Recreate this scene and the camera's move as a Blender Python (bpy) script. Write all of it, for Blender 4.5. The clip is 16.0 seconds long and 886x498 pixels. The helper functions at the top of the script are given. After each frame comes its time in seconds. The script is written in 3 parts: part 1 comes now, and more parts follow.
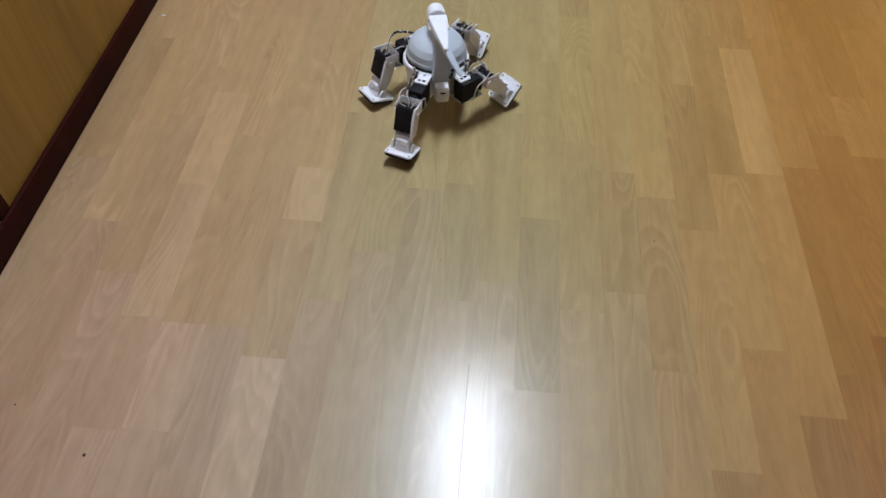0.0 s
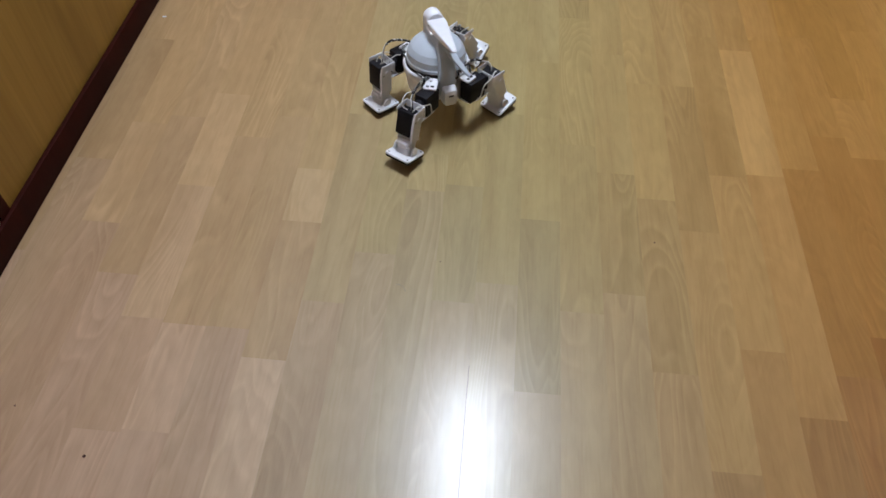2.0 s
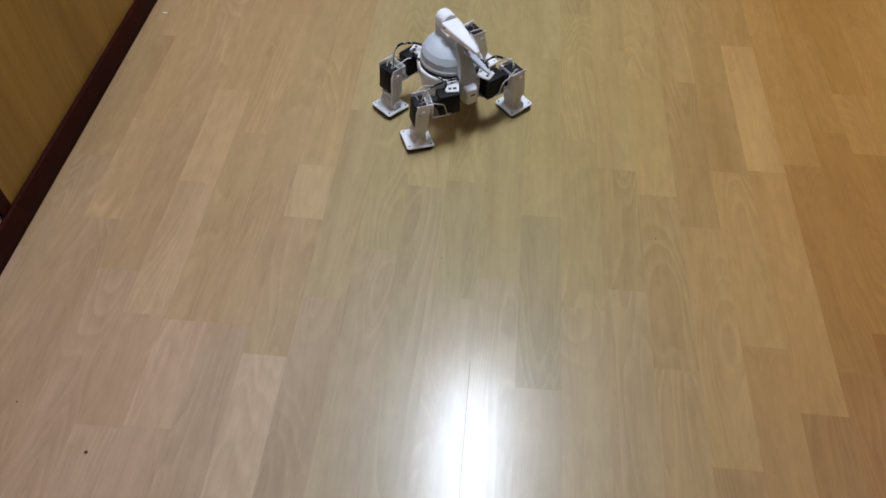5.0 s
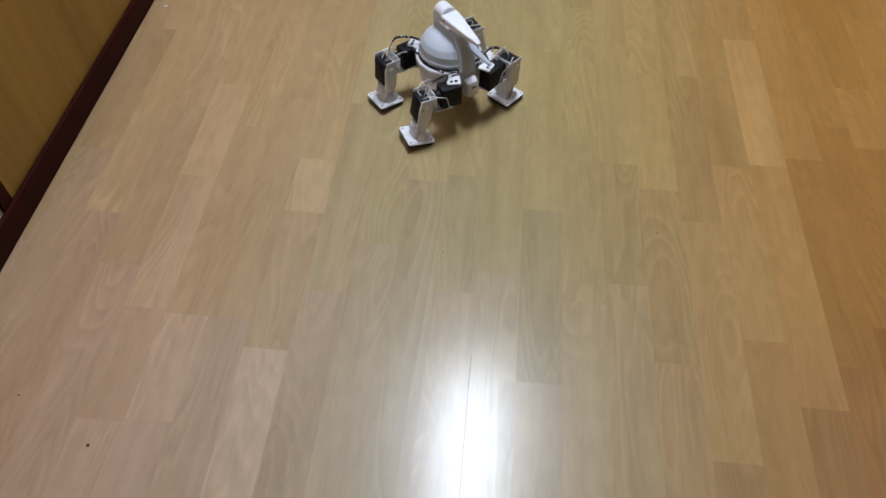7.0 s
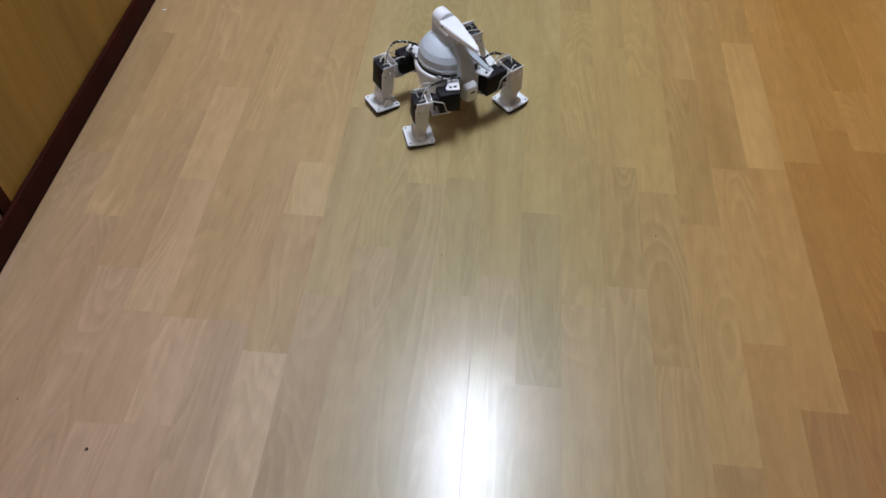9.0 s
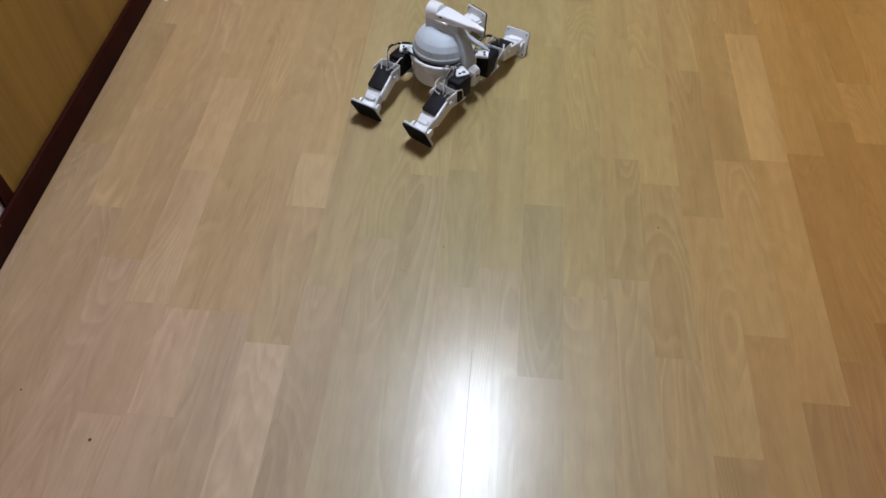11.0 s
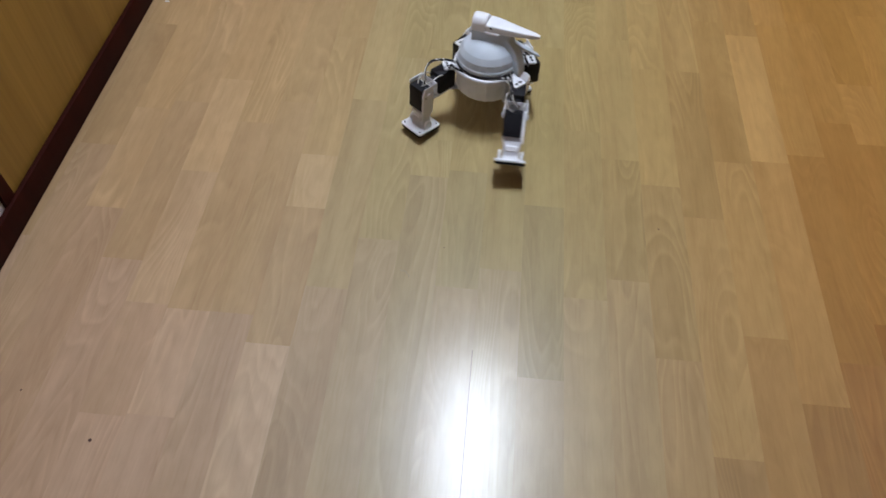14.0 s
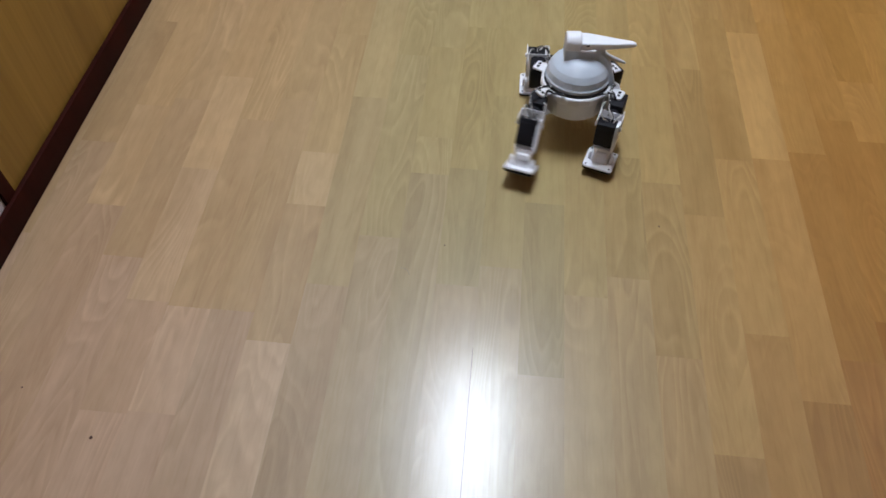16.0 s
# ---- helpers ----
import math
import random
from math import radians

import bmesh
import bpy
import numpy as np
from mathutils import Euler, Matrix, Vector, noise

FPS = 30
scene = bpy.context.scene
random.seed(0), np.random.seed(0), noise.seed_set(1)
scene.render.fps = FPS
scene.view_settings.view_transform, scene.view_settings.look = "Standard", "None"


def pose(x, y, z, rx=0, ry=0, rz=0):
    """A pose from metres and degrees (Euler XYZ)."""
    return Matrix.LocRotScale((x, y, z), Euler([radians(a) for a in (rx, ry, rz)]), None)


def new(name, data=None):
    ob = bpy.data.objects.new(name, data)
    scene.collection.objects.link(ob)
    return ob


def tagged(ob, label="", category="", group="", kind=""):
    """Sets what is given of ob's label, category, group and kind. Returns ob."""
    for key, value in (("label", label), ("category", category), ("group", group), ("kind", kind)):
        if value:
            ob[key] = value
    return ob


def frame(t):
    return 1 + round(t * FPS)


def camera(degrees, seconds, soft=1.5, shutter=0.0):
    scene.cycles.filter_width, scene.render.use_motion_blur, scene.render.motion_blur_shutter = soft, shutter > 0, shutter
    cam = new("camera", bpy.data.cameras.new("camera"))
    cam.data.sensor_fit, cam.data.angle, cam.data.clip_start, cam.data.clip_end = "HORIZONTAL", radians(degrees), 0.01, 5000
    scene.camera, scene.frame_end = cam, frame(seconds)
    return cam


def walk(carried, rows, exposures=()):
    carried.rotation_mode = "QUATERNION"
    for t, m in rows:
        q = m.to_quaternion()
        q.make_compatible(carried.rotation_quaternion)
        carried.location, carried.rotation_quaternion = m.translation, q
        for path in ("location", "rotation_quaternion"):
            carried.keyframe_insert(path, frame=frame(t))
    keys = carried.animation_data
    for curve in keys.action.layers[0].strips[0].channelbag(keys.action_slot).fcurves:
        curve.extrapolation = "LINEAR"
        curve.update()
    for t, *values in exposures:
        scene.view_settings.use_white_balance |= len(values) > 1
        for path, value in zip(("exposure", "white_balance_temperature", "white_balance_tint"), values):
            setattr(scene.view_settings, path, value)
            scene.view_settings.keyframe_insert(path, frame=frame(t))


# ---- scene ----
# The room: x runs across the floor strips, y along them, z up. The left wall stands at x = -0.73.
LENS = 62.18
EYE = (-0.0006, 0.0, 0.9264)


def aim(down, right, lean):
    """The pose of the held camera: degrees below the horizon, to the right of the strips, and of roll."""
    return Matrix.Translation(EYE) @ pose(0, 0, 0, 0, 0, -right) @ pose(0, 0, 0, 90 - down) @ pose(0, 0, 0, 0, 0, lean)


cam = camera(LENS, 16.0, soft=1.6, shutter=0.9)
walk(cam, [
    (0, aim(52.208, -4.424, 1.159)),
    (0.5, aim(52.253, -4.411, 1.166)),
    (1, aim(52.024, -4.441, 1.152)),
    (1.5, aim(52.135, -4.432, 1.164)),
    (2, aim(52.096, -4.447, 1.179)),
    (2.5, aim(52.284, -4.466, 1.177)),
    (3, aim(52.512, -4.480, 1.188)),
    (3.5, aim(52.804, -4.580, 1.048)),
    (4, aim(52.329, -4.570, 1.066)),
    (6.5, aim(52.683, -4.630, 0.981)),
    (7, aim(52.857, -4.705, 0.998)),
    (7.5, aim(53.079, -4.715, 0.927)),
    (8, aim(52.666, -4.631, 1.073)),
    (8.5, aim(52.370, -4.590, 1.065)),
    (9, aim(52.614, -4.585, 1.027)),
    (11.5, aim(53.295, -4.882, 0.903)),
    (12, aim(53.404, -4.861, 0.973)),
    (12.5, aim(53.629, -5.032, 0.850)),
    (13, aim(53.494, -5.028, 0.894)),
    (13.5, aim(53.066, -4.904, 0.993)),
    (14, aim(53.184, -4.880, 0.944)),
    (14.5, aim(53.405, -4.965, 0.937)),
    (15, aim(53.601, -4.979, 0.863)),
    (15.5, aim(53.421, -4.933, 0.982)),
    (16, aim(53.382, -4.945, 0.872)),
])

# ---- light: one ceiling fixture, a dim grey world behind closed walls ----
world = bpy.data.worlds.new("world")
scene.world = world
world.use_nodes = True
world.node_tree.nodes["Background"].inputs[0].default_value = (0.8, 0.85, 1.0, 1)
world.node_tree.nodes["Background"].inputs[1].default_value = 0.02
LAMP_POWER = 102.0
scene.view_settings.exposure = 0.0

# ---- materials ----


def nodes_of(name):
    m = bpy.data.materials.new(name)
    m.use_nodes = True
    return m, m.node_tree.nodes, m.node_tree.links, m.node_tree.nodes["Principled BSDF"]


def set_in(node, **values):
    for key, value in values.items():
        node.inputs[key.replace("_", " ")].default_value = value


def ramp(nodes, stops):
    r = nodes.new("ShaderNodeValToRGB")
    while len(r.color_ramp.elements) < len(stops):
        r.color_ramp.elements.new(0.5)
    for e, (p, c) in zip(r.color_ramp.elements, stops):
        e.position, e.color = p, (*c, 1)
    return r


def mix(nodes, links, kind, fac, a, b):
    m = nodes.new("ShaderNodeMix")
    m.data_type, m.blend_type = "RGBA", kind
    for socket, value in ((m.inputs[0], fac), (m.inputs[6], a), (m.inputs[7], b)):
        if isinstance(value, bpy.types.NodeSocket):
            links.new(value, socket)
        else:
            socket.default_value = value
    return m.outputs[2]


def plain(name, colour, rough=0.5, metal=0.0, grain=400.0, vary=0.06, bump=0.1, shine=0.5):
    """Painted, moulded or printed matter: a base colour with fine and broad variation."""
    m, nodes, links, b = nodes_of(name)
    co = nodes.new("ShaderNodeTexCoord")
    fine, broad = nodes.new("ShaderNodeTexNoise"), nodes.new("ShaderNodeTexNoise")
    set_in(fine, Scale=grain, Detail=4.0)
    set_in(broad, Scale=grain / 18, Detail=3.0)
    for n in (fine, broad):
        links.new(co.outputs["Object"], n.inputs["Vector"])
    dark = tuple(c * (1 - 2.2 * vary) for c in colour)
    light = tuple(min(1, c * (1 + vary)) for c in colour)
    r = ramp(nodes, ((0.3, dark), (0.7, light)))
    links.new(broad.outputs["Fac"], r.inputs["Fac"])
    links.new(r.outputs["Color"], b.inputs["Base Color"])
    k = nodes.new("ShaderNodeBump")
    set_in(k, Strength=bump, Distance=0.0004)
    links.new(fine.outputs["Fac"], k.inputs["Height"])
    links.new(k.outputs["Normal"], b.inputs["Normal"])
    set_in(b, Roughness=rough, Metallic=metal, Specular_IOR_Level=shine)
    return m


def floor_wood():
    """Printed oak laminate under a clear coat; the tone of each strip comes from its object colour."""
    m, nodes, links, b = nodes_of("oak_laminate")
    co, info = nodes.new("ShaderNodeTexCoord"), nodes.new("ShaderNodeObjectInfo")
    shift = nodes.new("ShaderNodeCombineXYZ")
    far = nodes.new("ShaderNodeMath")
    far.operation = "MULTIPLY"
    far.inputs[1].default_value = 37.0
    links.new(info.outputs["Random"], far.inputs[0])
    for i in range(3):
        links.new(far.outputs[0], shift.inputs[i])
    add = nodes.new("ShaderNodeVectorMath")
    links.new(co.outputs["Object"], add.inputs[0])
    links.new(shift.outputs[0], add.inputs[1])

    def grain(scale, size, detail, warp=0.0, rough=0.55):
        mp, n = nodes.new("ShaderNodeMapping"), nodes.new("ShaderNodeTexNoise")
        mp.inputs["Scale"].default_value = scale
        links.new(add.outputs[0], mp.inputs["Vector"])
        links.new(mp.outputs[0], n.inputs["Vector"])
        set_in(n, Scale=size, Detail=detail, Distortion=warp, Roughness=rough)
        return n.outputs["Fac"]

    streak = grain((1.0, 0.03, 1.0), 60.0, 2.0, 0.0, 0.5)
    pore = grain((1.0, 0.04, 1.0), 300.0, 2.0)
    cloud = grain((1.0, 0.13, 1.0), 20.0, 1.0, 0.3)
    # long wavy growth rings, some closing into arches
    mp, wave = nodes.new("ShaderNodeMapping"), nodes.new("ShaderNodeTexWave")
    mp.inputs["Scale"].default_value = (1.0, 0.20, 1.0)
    links.new(add.outputs[0], mp.inputs["Vector"])
    links.new(mp.outputs[0], wave.inputs["Vector"])
    wave.wave_type, wave.bands_direction, wave.wave_profile = "BANDS", "X", "SIN"
    set_in(wave, Scale=10.0, Distortion=26.0, Detail=0.5, Detail_Scale=0.9)
    base = ramp(nodes, ((0.2, (0.376, 0.250, 0.142)), (0.5, (0.395, 0.265, 0.152)), (0.8, (0.412, 0.280, 0.162))))
    links.new(streak, base.inputs["Fac"])
    rings = ramp(nodes, ((0.0, (0.90, 0.88, 0.85)), (0.22, (0.98, 0.98, 0.97)), (1.0, (1.04, 1.04, 1.05))))
    links.new(wave.outputs["Fac"], rings.inputs["Fac"])
    col = mix(nodes, links, "MULTIPLY", 0.22, base.outputs["Color"], rings.outputs["Color"])
    # cathedral figure: pale contours closing into long arches, strong on some strips and faint on others
    hill = grain((1.0, 0.17, 1.0), 11.5, 1.6, 0.35, 0.42)
    turns, wob = nodes.new("ShaderNodeMath"), nodes.new("ShaderNodeMath")
    turns.operation, wob.operation = "MULTIPLY", "FRACT"
    turns.inputs[1].default_value = 21.0
    links.new(hill, turns.inputs[0])
    links.new(turns.outputs[0], wob.inputs[0])
    arch = ramp(nodes, ((0.0, (0.925, 0.915, 0.90)), (0.5, (0.99, 0.99, 0.99)), (0.80, (1.085, 1.09, 1.10)), (1.0, (0.925, 0.915, 0.90))))
    links.new(wob.outputs[0], arch.inputs["Fac"])
    much = ramp(nodes, ((0.38, (0.08, 0.08, 0.08)), (0.64, (1.0, 1.0, 1.0))))
    links.new(grain((1.0, 0.4, 1.0), 8.0, 0.0), much.inputs["Fac"])
    col = mix(nodes, links, "MULTIPLY", much.outputs["Color"], col, arch.outputs["Color"])
    pores = ramp(nodes, ((0.28, (0.88, 0.85, 0.80)), (0.50, (1, 1, 1))))
    links.new(pore, pores.inputs["Fac"])
    col = mix(nodes, links, "MULTIPLY", 0.5, col, pores.outputs["Color"])
    clouds = ramp(nodes, ((0.28, (0.915, 0.895, 0.865)), (0.5, (1.0, 1.0, 1.0)), (0.72, (1.055, 1.06, 1.065))))
    links.new(cloud, clouds.inputs["Fac"])
    col = mix(nodes, links, "MULTIPLY", 1.0, col, clouds.outputs["Color"])
    # short soft flecks
    flecks = ramp(nodes, ((0.35, (0.955, 0.95, 0.94)), (0.65, (1.035, 1.035, 1.04))))
    links.new(grain((1.0, 0.33, 1.0), 75.0, 2.0, 0.4), flecks.inputs["Fac"])
    col = mix(nodes, links, "MULTIPLY", 1.0, col, flecks.outputs["Color"])
    col = mix(nodes, links, "MULTIPLY", 1.0, col, info.outputs["Color"])
    links.new(col, b.inputs["Base Color"])
    # a worn satin surface under a smoother clear coat
    set_in(b, Roughness=FLOOR_ROUGH, Specular_IOR_Level=0.36, Coat_Weight=0.66, Coat_Roughness=COAT_ROUGH, Coat_IOR=1.45)
    k = nodes.new("ShaderNodeBump")
    set_in(k, Strength=0.12, Distance=0.0003)
    links.new(streak, k.inputs["Height"])
    links.new(k.outputs["Normal"], b.inputs["Normal"])
    set_in(b, IOR=1.45)
    return m


def panel_wood(name, dark, light, rough=0.45, shine=0.5):
    """Upright veneer: long vertical figure with fine streaks."""
    m, nodes, links, b = nodes_of(name)
    co = nodes.new("ShaderNodeTexCoord")

    def grain(scale, size, detail, warp):
        mp, n = nodes.new("ShaderNodeMapping"), nodes.new("ShaderNodeTexNoise")
        mp.inputs["Scale"].default_value = scale
        links.new(co.outputs["Object"], mp.inputs["Vector"])
        links.new(mp.outputs[0], n.inputs["Vector"])
        set_in(n, Scale=size, Detail=detail, Distortion=warp)
        return n.outputs["Fac"]

    broad, fine = grain((1, 1, 0.10), 14.0, 3.0, 1.2), grain((1, 1, 0.02), 160.0, 4.0, 0.2)
    r = ramp(nodes, ((0.3, dark), (0.7, light)))
    links.new(broad, r.inputs["Fac"])
    f = ramp(nodes, ((0.3, (0.86, 0.84, 0.8)), (0.6, (1, 1, 1))))
    links.new(fine, f.inputs["Fac"])
    links.new(mix(nodes, links, "MULTIPLY", 0.8, r.outputs["Color"], f.outputs["Color"]), b.inputs["Base Color"])
    k = nodes.new("ShaderNodeBump")
    set_in(k, Strength=0.1, Distance=0.0003)
    links.new(fine, k.inputs["Height"])
    links.new(k.outputs["Normal"], b.inputs["Normal"])
    set_in(b, Roughness=rough, Specular_IOR_Level=shine)
    return m


def glowing(name, colour, power):
    m, nodes, links, b = nodes_of(name)
    set_in(b, Base_Color=(0.8, 0.8, 0.8, 1), Emission_Color=(*colour, 1), Emission_Strength=power)
    return m


FLOOR_ROUGH = 0.44
COAT_ROUGH = 0.215
OAK = floor_wood()
VENEER = panel_wood("golden_veneer", (0.230, 0.120, 0.020), (0.310, 0.167, 0.031), 0.5, 0.25)
DARK_TRIM = panel_wood("dark_red_brown_trim", (0.022, 0.0026, 0.0009), (0.032, 0.0038, 0.0013), 0.7, 0.1)
BOUNCE_WOOD = panel_wood("brown_bounce_wood", (0.11, 0.048, 0.011), (0.17, 0.074, 0.017))
PAPER = plain("pinkish_white_wallpaper", (0.82, 0.68, 0.63), 0.8, grain=120)
DIM_WALL = plain("dimmed_grey_wall", (0.14, 0.13, 0.12), 0.8, grain=120)
CEILING = plain("dimmed_ceiling_grey", (0.27, 0.265, 0.26), 0.9, grain=90)
SUBFLOOR = plain("dark_joint", (0.10, 0.06, 0.035), 0.8)
PRINT = plain("white_printed_plastic", (0.76, 0.77, 0.80), 0.42, grain=700, vary=0.03, bump=0.18)
PRINT_GREY = plain("pale_blue_grey_printed_plastic", (0.50, 0.56, 0.62), 0.45, grain=700, vary=0.03, bump=0.2)
SERVO = plain("black_servo_plastic", (0.010, 0.009, 0.012), 0.6, grain=500, vary=0.2, shine=0.2)
RUBBER = plain("black_rubber", (0.006, 0.006, 0.006), 0.85, grain=600, vary=0.2, shine=0.15)


def braid():
    """A black sheath with a pale thread showing through here and there."""
    m, nodes, links, b = nodes_of("black_braided_sheath")
    co, n = nodes.new("ShaderNodeTexCoord"), nodes.new("ShaderNodeTexNoise")
    set_in(n, Scale=260.0, Detail=1.0)
    links.new(co.outputs["Object"], n.inputs["Vector"])
    r = ramp(nodes, ((0.57, (0.010, 0.010, 0.011)), (0.62, (0.55, 0.53, 0.52))))
    links.new(n.outputs["Fac"], r.inputs["Fac"])
    links.new(r.outputs["Color"], b.inputs["Base Color"])
    set_in(b, Roughness=0.6, Specular_IOR_Level=0.25)
    return m


CABLE = braid()
BLACK_WIRE = plain("black_cable_sheath", (0.014, 0.014, 0.014), 0.45, grain=900, vary=0.2)
WIRE = plain("pale_grey_wire", (0.55, 0.53, 0.50), 0.5, grain=900)
SCREW = plain("steel_screw", (0.35, 0.35, 0.36), 0.35, 1.0, grain=900)
HOLE = plain("dark_recess", (0.02, 0.02, 0.022), 0.8, grain=900)
LINT = plain("brown_thread", (0.27, 0.23, 0.15), 0.8, grain=900, vary=0.2)
CRUMB = plain("dark_brown_crumb", (0.07, 0.026, 0.016), 0.8, grain=900, vary=0.2)
GLOW = glowing("lamp_diffuser", (0.80, 0.90, 1.07), LAMP_POWER)

# ---- building helpers ----


def finish(bm, name, material, parent=None, label="", m=None, smooth=35):
    """Links a bmesh as one mesh object, under a parent if one is given."""
    me = bpy.data.meshes.new(name)
    bmesh.ops.recalc_face_normals(bm, faces=bm.faces)
    bm.to_mesh(me)
    bm.free()
    me.materials.append(material)
    if smooth:
        me.shade_smooth()
        me.set_sharp_from_angle(angle=radians(smooth))
    ob = new(name, me)
    if parent:
        ob.parent = parent
    if m is not None:
        ob.matrix_basis = m
    return tagged(ob, label)


def part(name, bm, material, parent, label="", m=None, smooth=35):
    return finish(bm, name, material, parent, label, m, smooth)


def block(lo, hi, bevel=0.0, seg=2, bm=None):
    """A box from corner to corner with rounded edges."""
    bm = bm or bmesh.new()
    c = [(a + b) / 2 for a, b in zip(lo, hi)]
    s = [b - a for a, b in zip(lo, hi)]
    made = bmesh.ops.create_cube(bm, size=1, matrix=Matrix.Translation(c) @ Matrix.Diagonal((*s, 1)))
    if bevel:
        edges = list({e for v in made["verts"] for e in v.link_edges})
        bmesh.ops.bevel(bm, geom=edges, offset=bevel, segments=seg, affect="EDGES", profile=0.5)
    return bm


def lathe(profile, steps=48, bm=None, close=True):
    """A turned solid about z from (radius, height) pairs."""
    bm = bm or bmesh.new()
    rows = []
    for r, z in profile:
        rows.append([bm.verts.new((r * math.cos(2 * math.pi * i / steps), r * math.sin(2 * math.pi * i / steps), z))
                     for i in range(steps)])
    for a, b in zip(rows, rows[1:]):
        for i in range(steps):
            j = (i + 1) % steps
            bm.faces.new((a[i], a[j], b[j], b[i]))
    if close:
        bm.faces.new(list(reversed(rows[0])))
        bm.faces.new(rows[-1])
    return bm


def loft(sections, bm=None):
    """A solid through rings of equal counts of points."""
    bm = bm or bmesh.new()
    rows = [[bm.verts.new(p) for p in ring] for ring in sections]
    n = len(rows[0])
    for a, b in zip(rows, rows[1:]):
        for i in range(n):
            j = (i + 1) % n
            bm.faces.new((a[i], a[j], b[j], b[i]))
    bm.faces.new(list(reversed(rows[0])))
    bm.faces.new(rows[-1])
    return bm


def rounded(w, h, r, steps=4):
    """The outline of a rounded rectangle about the origin, as 2D points."""
    out = []
    for cx, cy, a0 in ((1, 1, 0), (-1, 1, 90), (-1, -1, 180), (1, -1, 270)):
        for k in range(steps + 1):
            a = radians(a0 + 90 * k / steps)
            out.append((cx * (w / 2 - r) + r * math.cos(a), cy * (h / 2 - r) + r * math.sin(a)))
    return out


def slab(w, d, z0, z1, r, bevel=0.0008, at=(0, 0)):
    """A plate with rounded corners and softened rims."""
    def ring(inset, z):
        return [(x + at[0], y + at[1], z) for x, y in rounded(w - 2 * inset, d - 2 * inset, max(r - inset, 0.0004))]
    return loft([ring(bevel, z0), ring(0, z0 + bevel), ring(0, z1 - bevel), ring(bevel, z1)])


def tube(points, radius, bm=None, sides=8, sub=8):
    """A bent rod through points, along a smooth curve."""
    bm = bm or bmesh.new()
    p = [Vector(q) for q in points]
    p = [2 * p[0] - p[1]] + p + [2 * p[-1] - p[-2]]
    path = []
    for i in range(1, len(p) - 2):
        a, b, c, d = p[i - 1:i + 3]
        for k in range(sub):
            t = k / sub
            path.append(0.5 * (2 * b + (c - a) * t + (2 * a - 5 * b + 4 * c - d) * t * t + (3 * b - a - 3 * c + d) * t ** 3))
    path.append(p[-2])
    rows, up = [], Vector((0.13, 0.27, 0.95))
    for i, q in enumerate(path):
        t = (path[min(i + 1, len(path) - 1)] - path[max(i - 1, 0)]).normalized()
        s = t.cross(up).normalized()
        up = s.cross(t).normalized()
        rows.append([bm.verts.new(q + radius * (math.cos(a) * s + math.sin(a) * up))
                     for a in (2 * math.pi * j / sides for j in range(sides))])
    for a, b in zip(rows, rows[1:]):
        for i in range(sides):
            j = (i + 1) % sides
            bm.faces.new((a[i], a[j], b[j], b[i]))
    bm.faces.new(list(reversed(rows[0])))
    bm.faces.new(rows[-1])
    return bm


# ---- the room ----
WALL_TURN = -0.10
LEFT = Matrix.Translation((-0.7284, 0, 0)) @ pose(0, 0, 0, 0, 0, WALL_TURN)  # the face of the baseboard at floor level


def wall(name, lo, hi, material, label, m=None):
    ob = finish(block(lo, hi), name, material, None, label, m, 0)
    return tagged(ob, category="wall", kind="structure")


# Unseen above the panel: bright pinkish wall, added to lighten the left floor.
wall("wall_left", (-0.16, -1.9, 0), (-0.062, 3.2, 2.36), PAPER, "unseen pinkish white wall behind the panel, added to lighten the floor", LEFT)
panel = wall("door_1", (-0.06, 0.690, 0.0), (-0.010, 3.2, 0.95), VENEER, "golden brown veneered panel with upright grain above a dark baseboard", LEFT)
tagged(panel, category="door panel")
jamb = wall("trim_jamb", (-0.0615, 0.664, 0.0), (-0.006, 0.689, 0.95), DARK_TRIM, "narrow dark red-brown upright edge strip of the door panel", LEFT)
tagged(jamb, category="trim")
wall("wall_lining", (-0.0615, -1.9, 0), (-0.012, 0.663, 2.36), PAPER, "pinkish white papered wall beside a wooden panel", LEFT)
board = finish(block((-0.0095, -1.9, 0.0005), (0.0, 3.19, 0.050), 0.0022), "baseboard", DARK_TRIM, None,
               "dark red-brown wooden baseboard along the wall", LEFT)
tagged(board, category="baseboard", kind="structure")
# Unseen wall added close by; its dark brown dims and warms the bounced light.
wall("wall_right", (1.12, -1.9, 0), (1.24, 3.2, 2.36), BOUNCE_WOOD, "unseen brown wall added to warm the bounced light")
# Unseen closing walls, kept dark so that little light bounces back.
wall("wall_far", (-0.9, 3.201, 0), (1.24, 3.32, 2.36), DIM_WALL, "unseen plain wall, kept dark grey to cut bounced light")
wall("wall_near", (-0.9, -2.0, 0), (1.24, -1.901, 2.36), DIM_WALL, "unseen plain wall, kept dark grey to cut bounced light")
# The ceiling is out of view and greyed down to hold back its bounce.
ceiling = finish(block((-0.95, -1.9, 2.361), (1.24, 3.32, 2.45)), "ceiling", CEILING, None, "unseen plain ceiling, greyed down to cut bounced light", None, 0)
tagged(ceiling, category="ceiling", kind="structure")


def ceiling_light(x, y, w, d):
    ob = new("ceiling_light")
    ob.location = (x, y, 2.361)
    tagged(ob, "white ceiling light with a bright frosted diffuser", "ceiling light")
    part("frame", slab(w + 0.05, d + 0.05, -0.03, 0.0, 0.03), PRINT, ob)
    part("diffuser", slab(w, d, -0.062, -0.031, 0.03, 0.006), GLOW, ob, "bright frosted diffuser")


ceiling_light(0.025, 1.32, 0.215, 0.74)

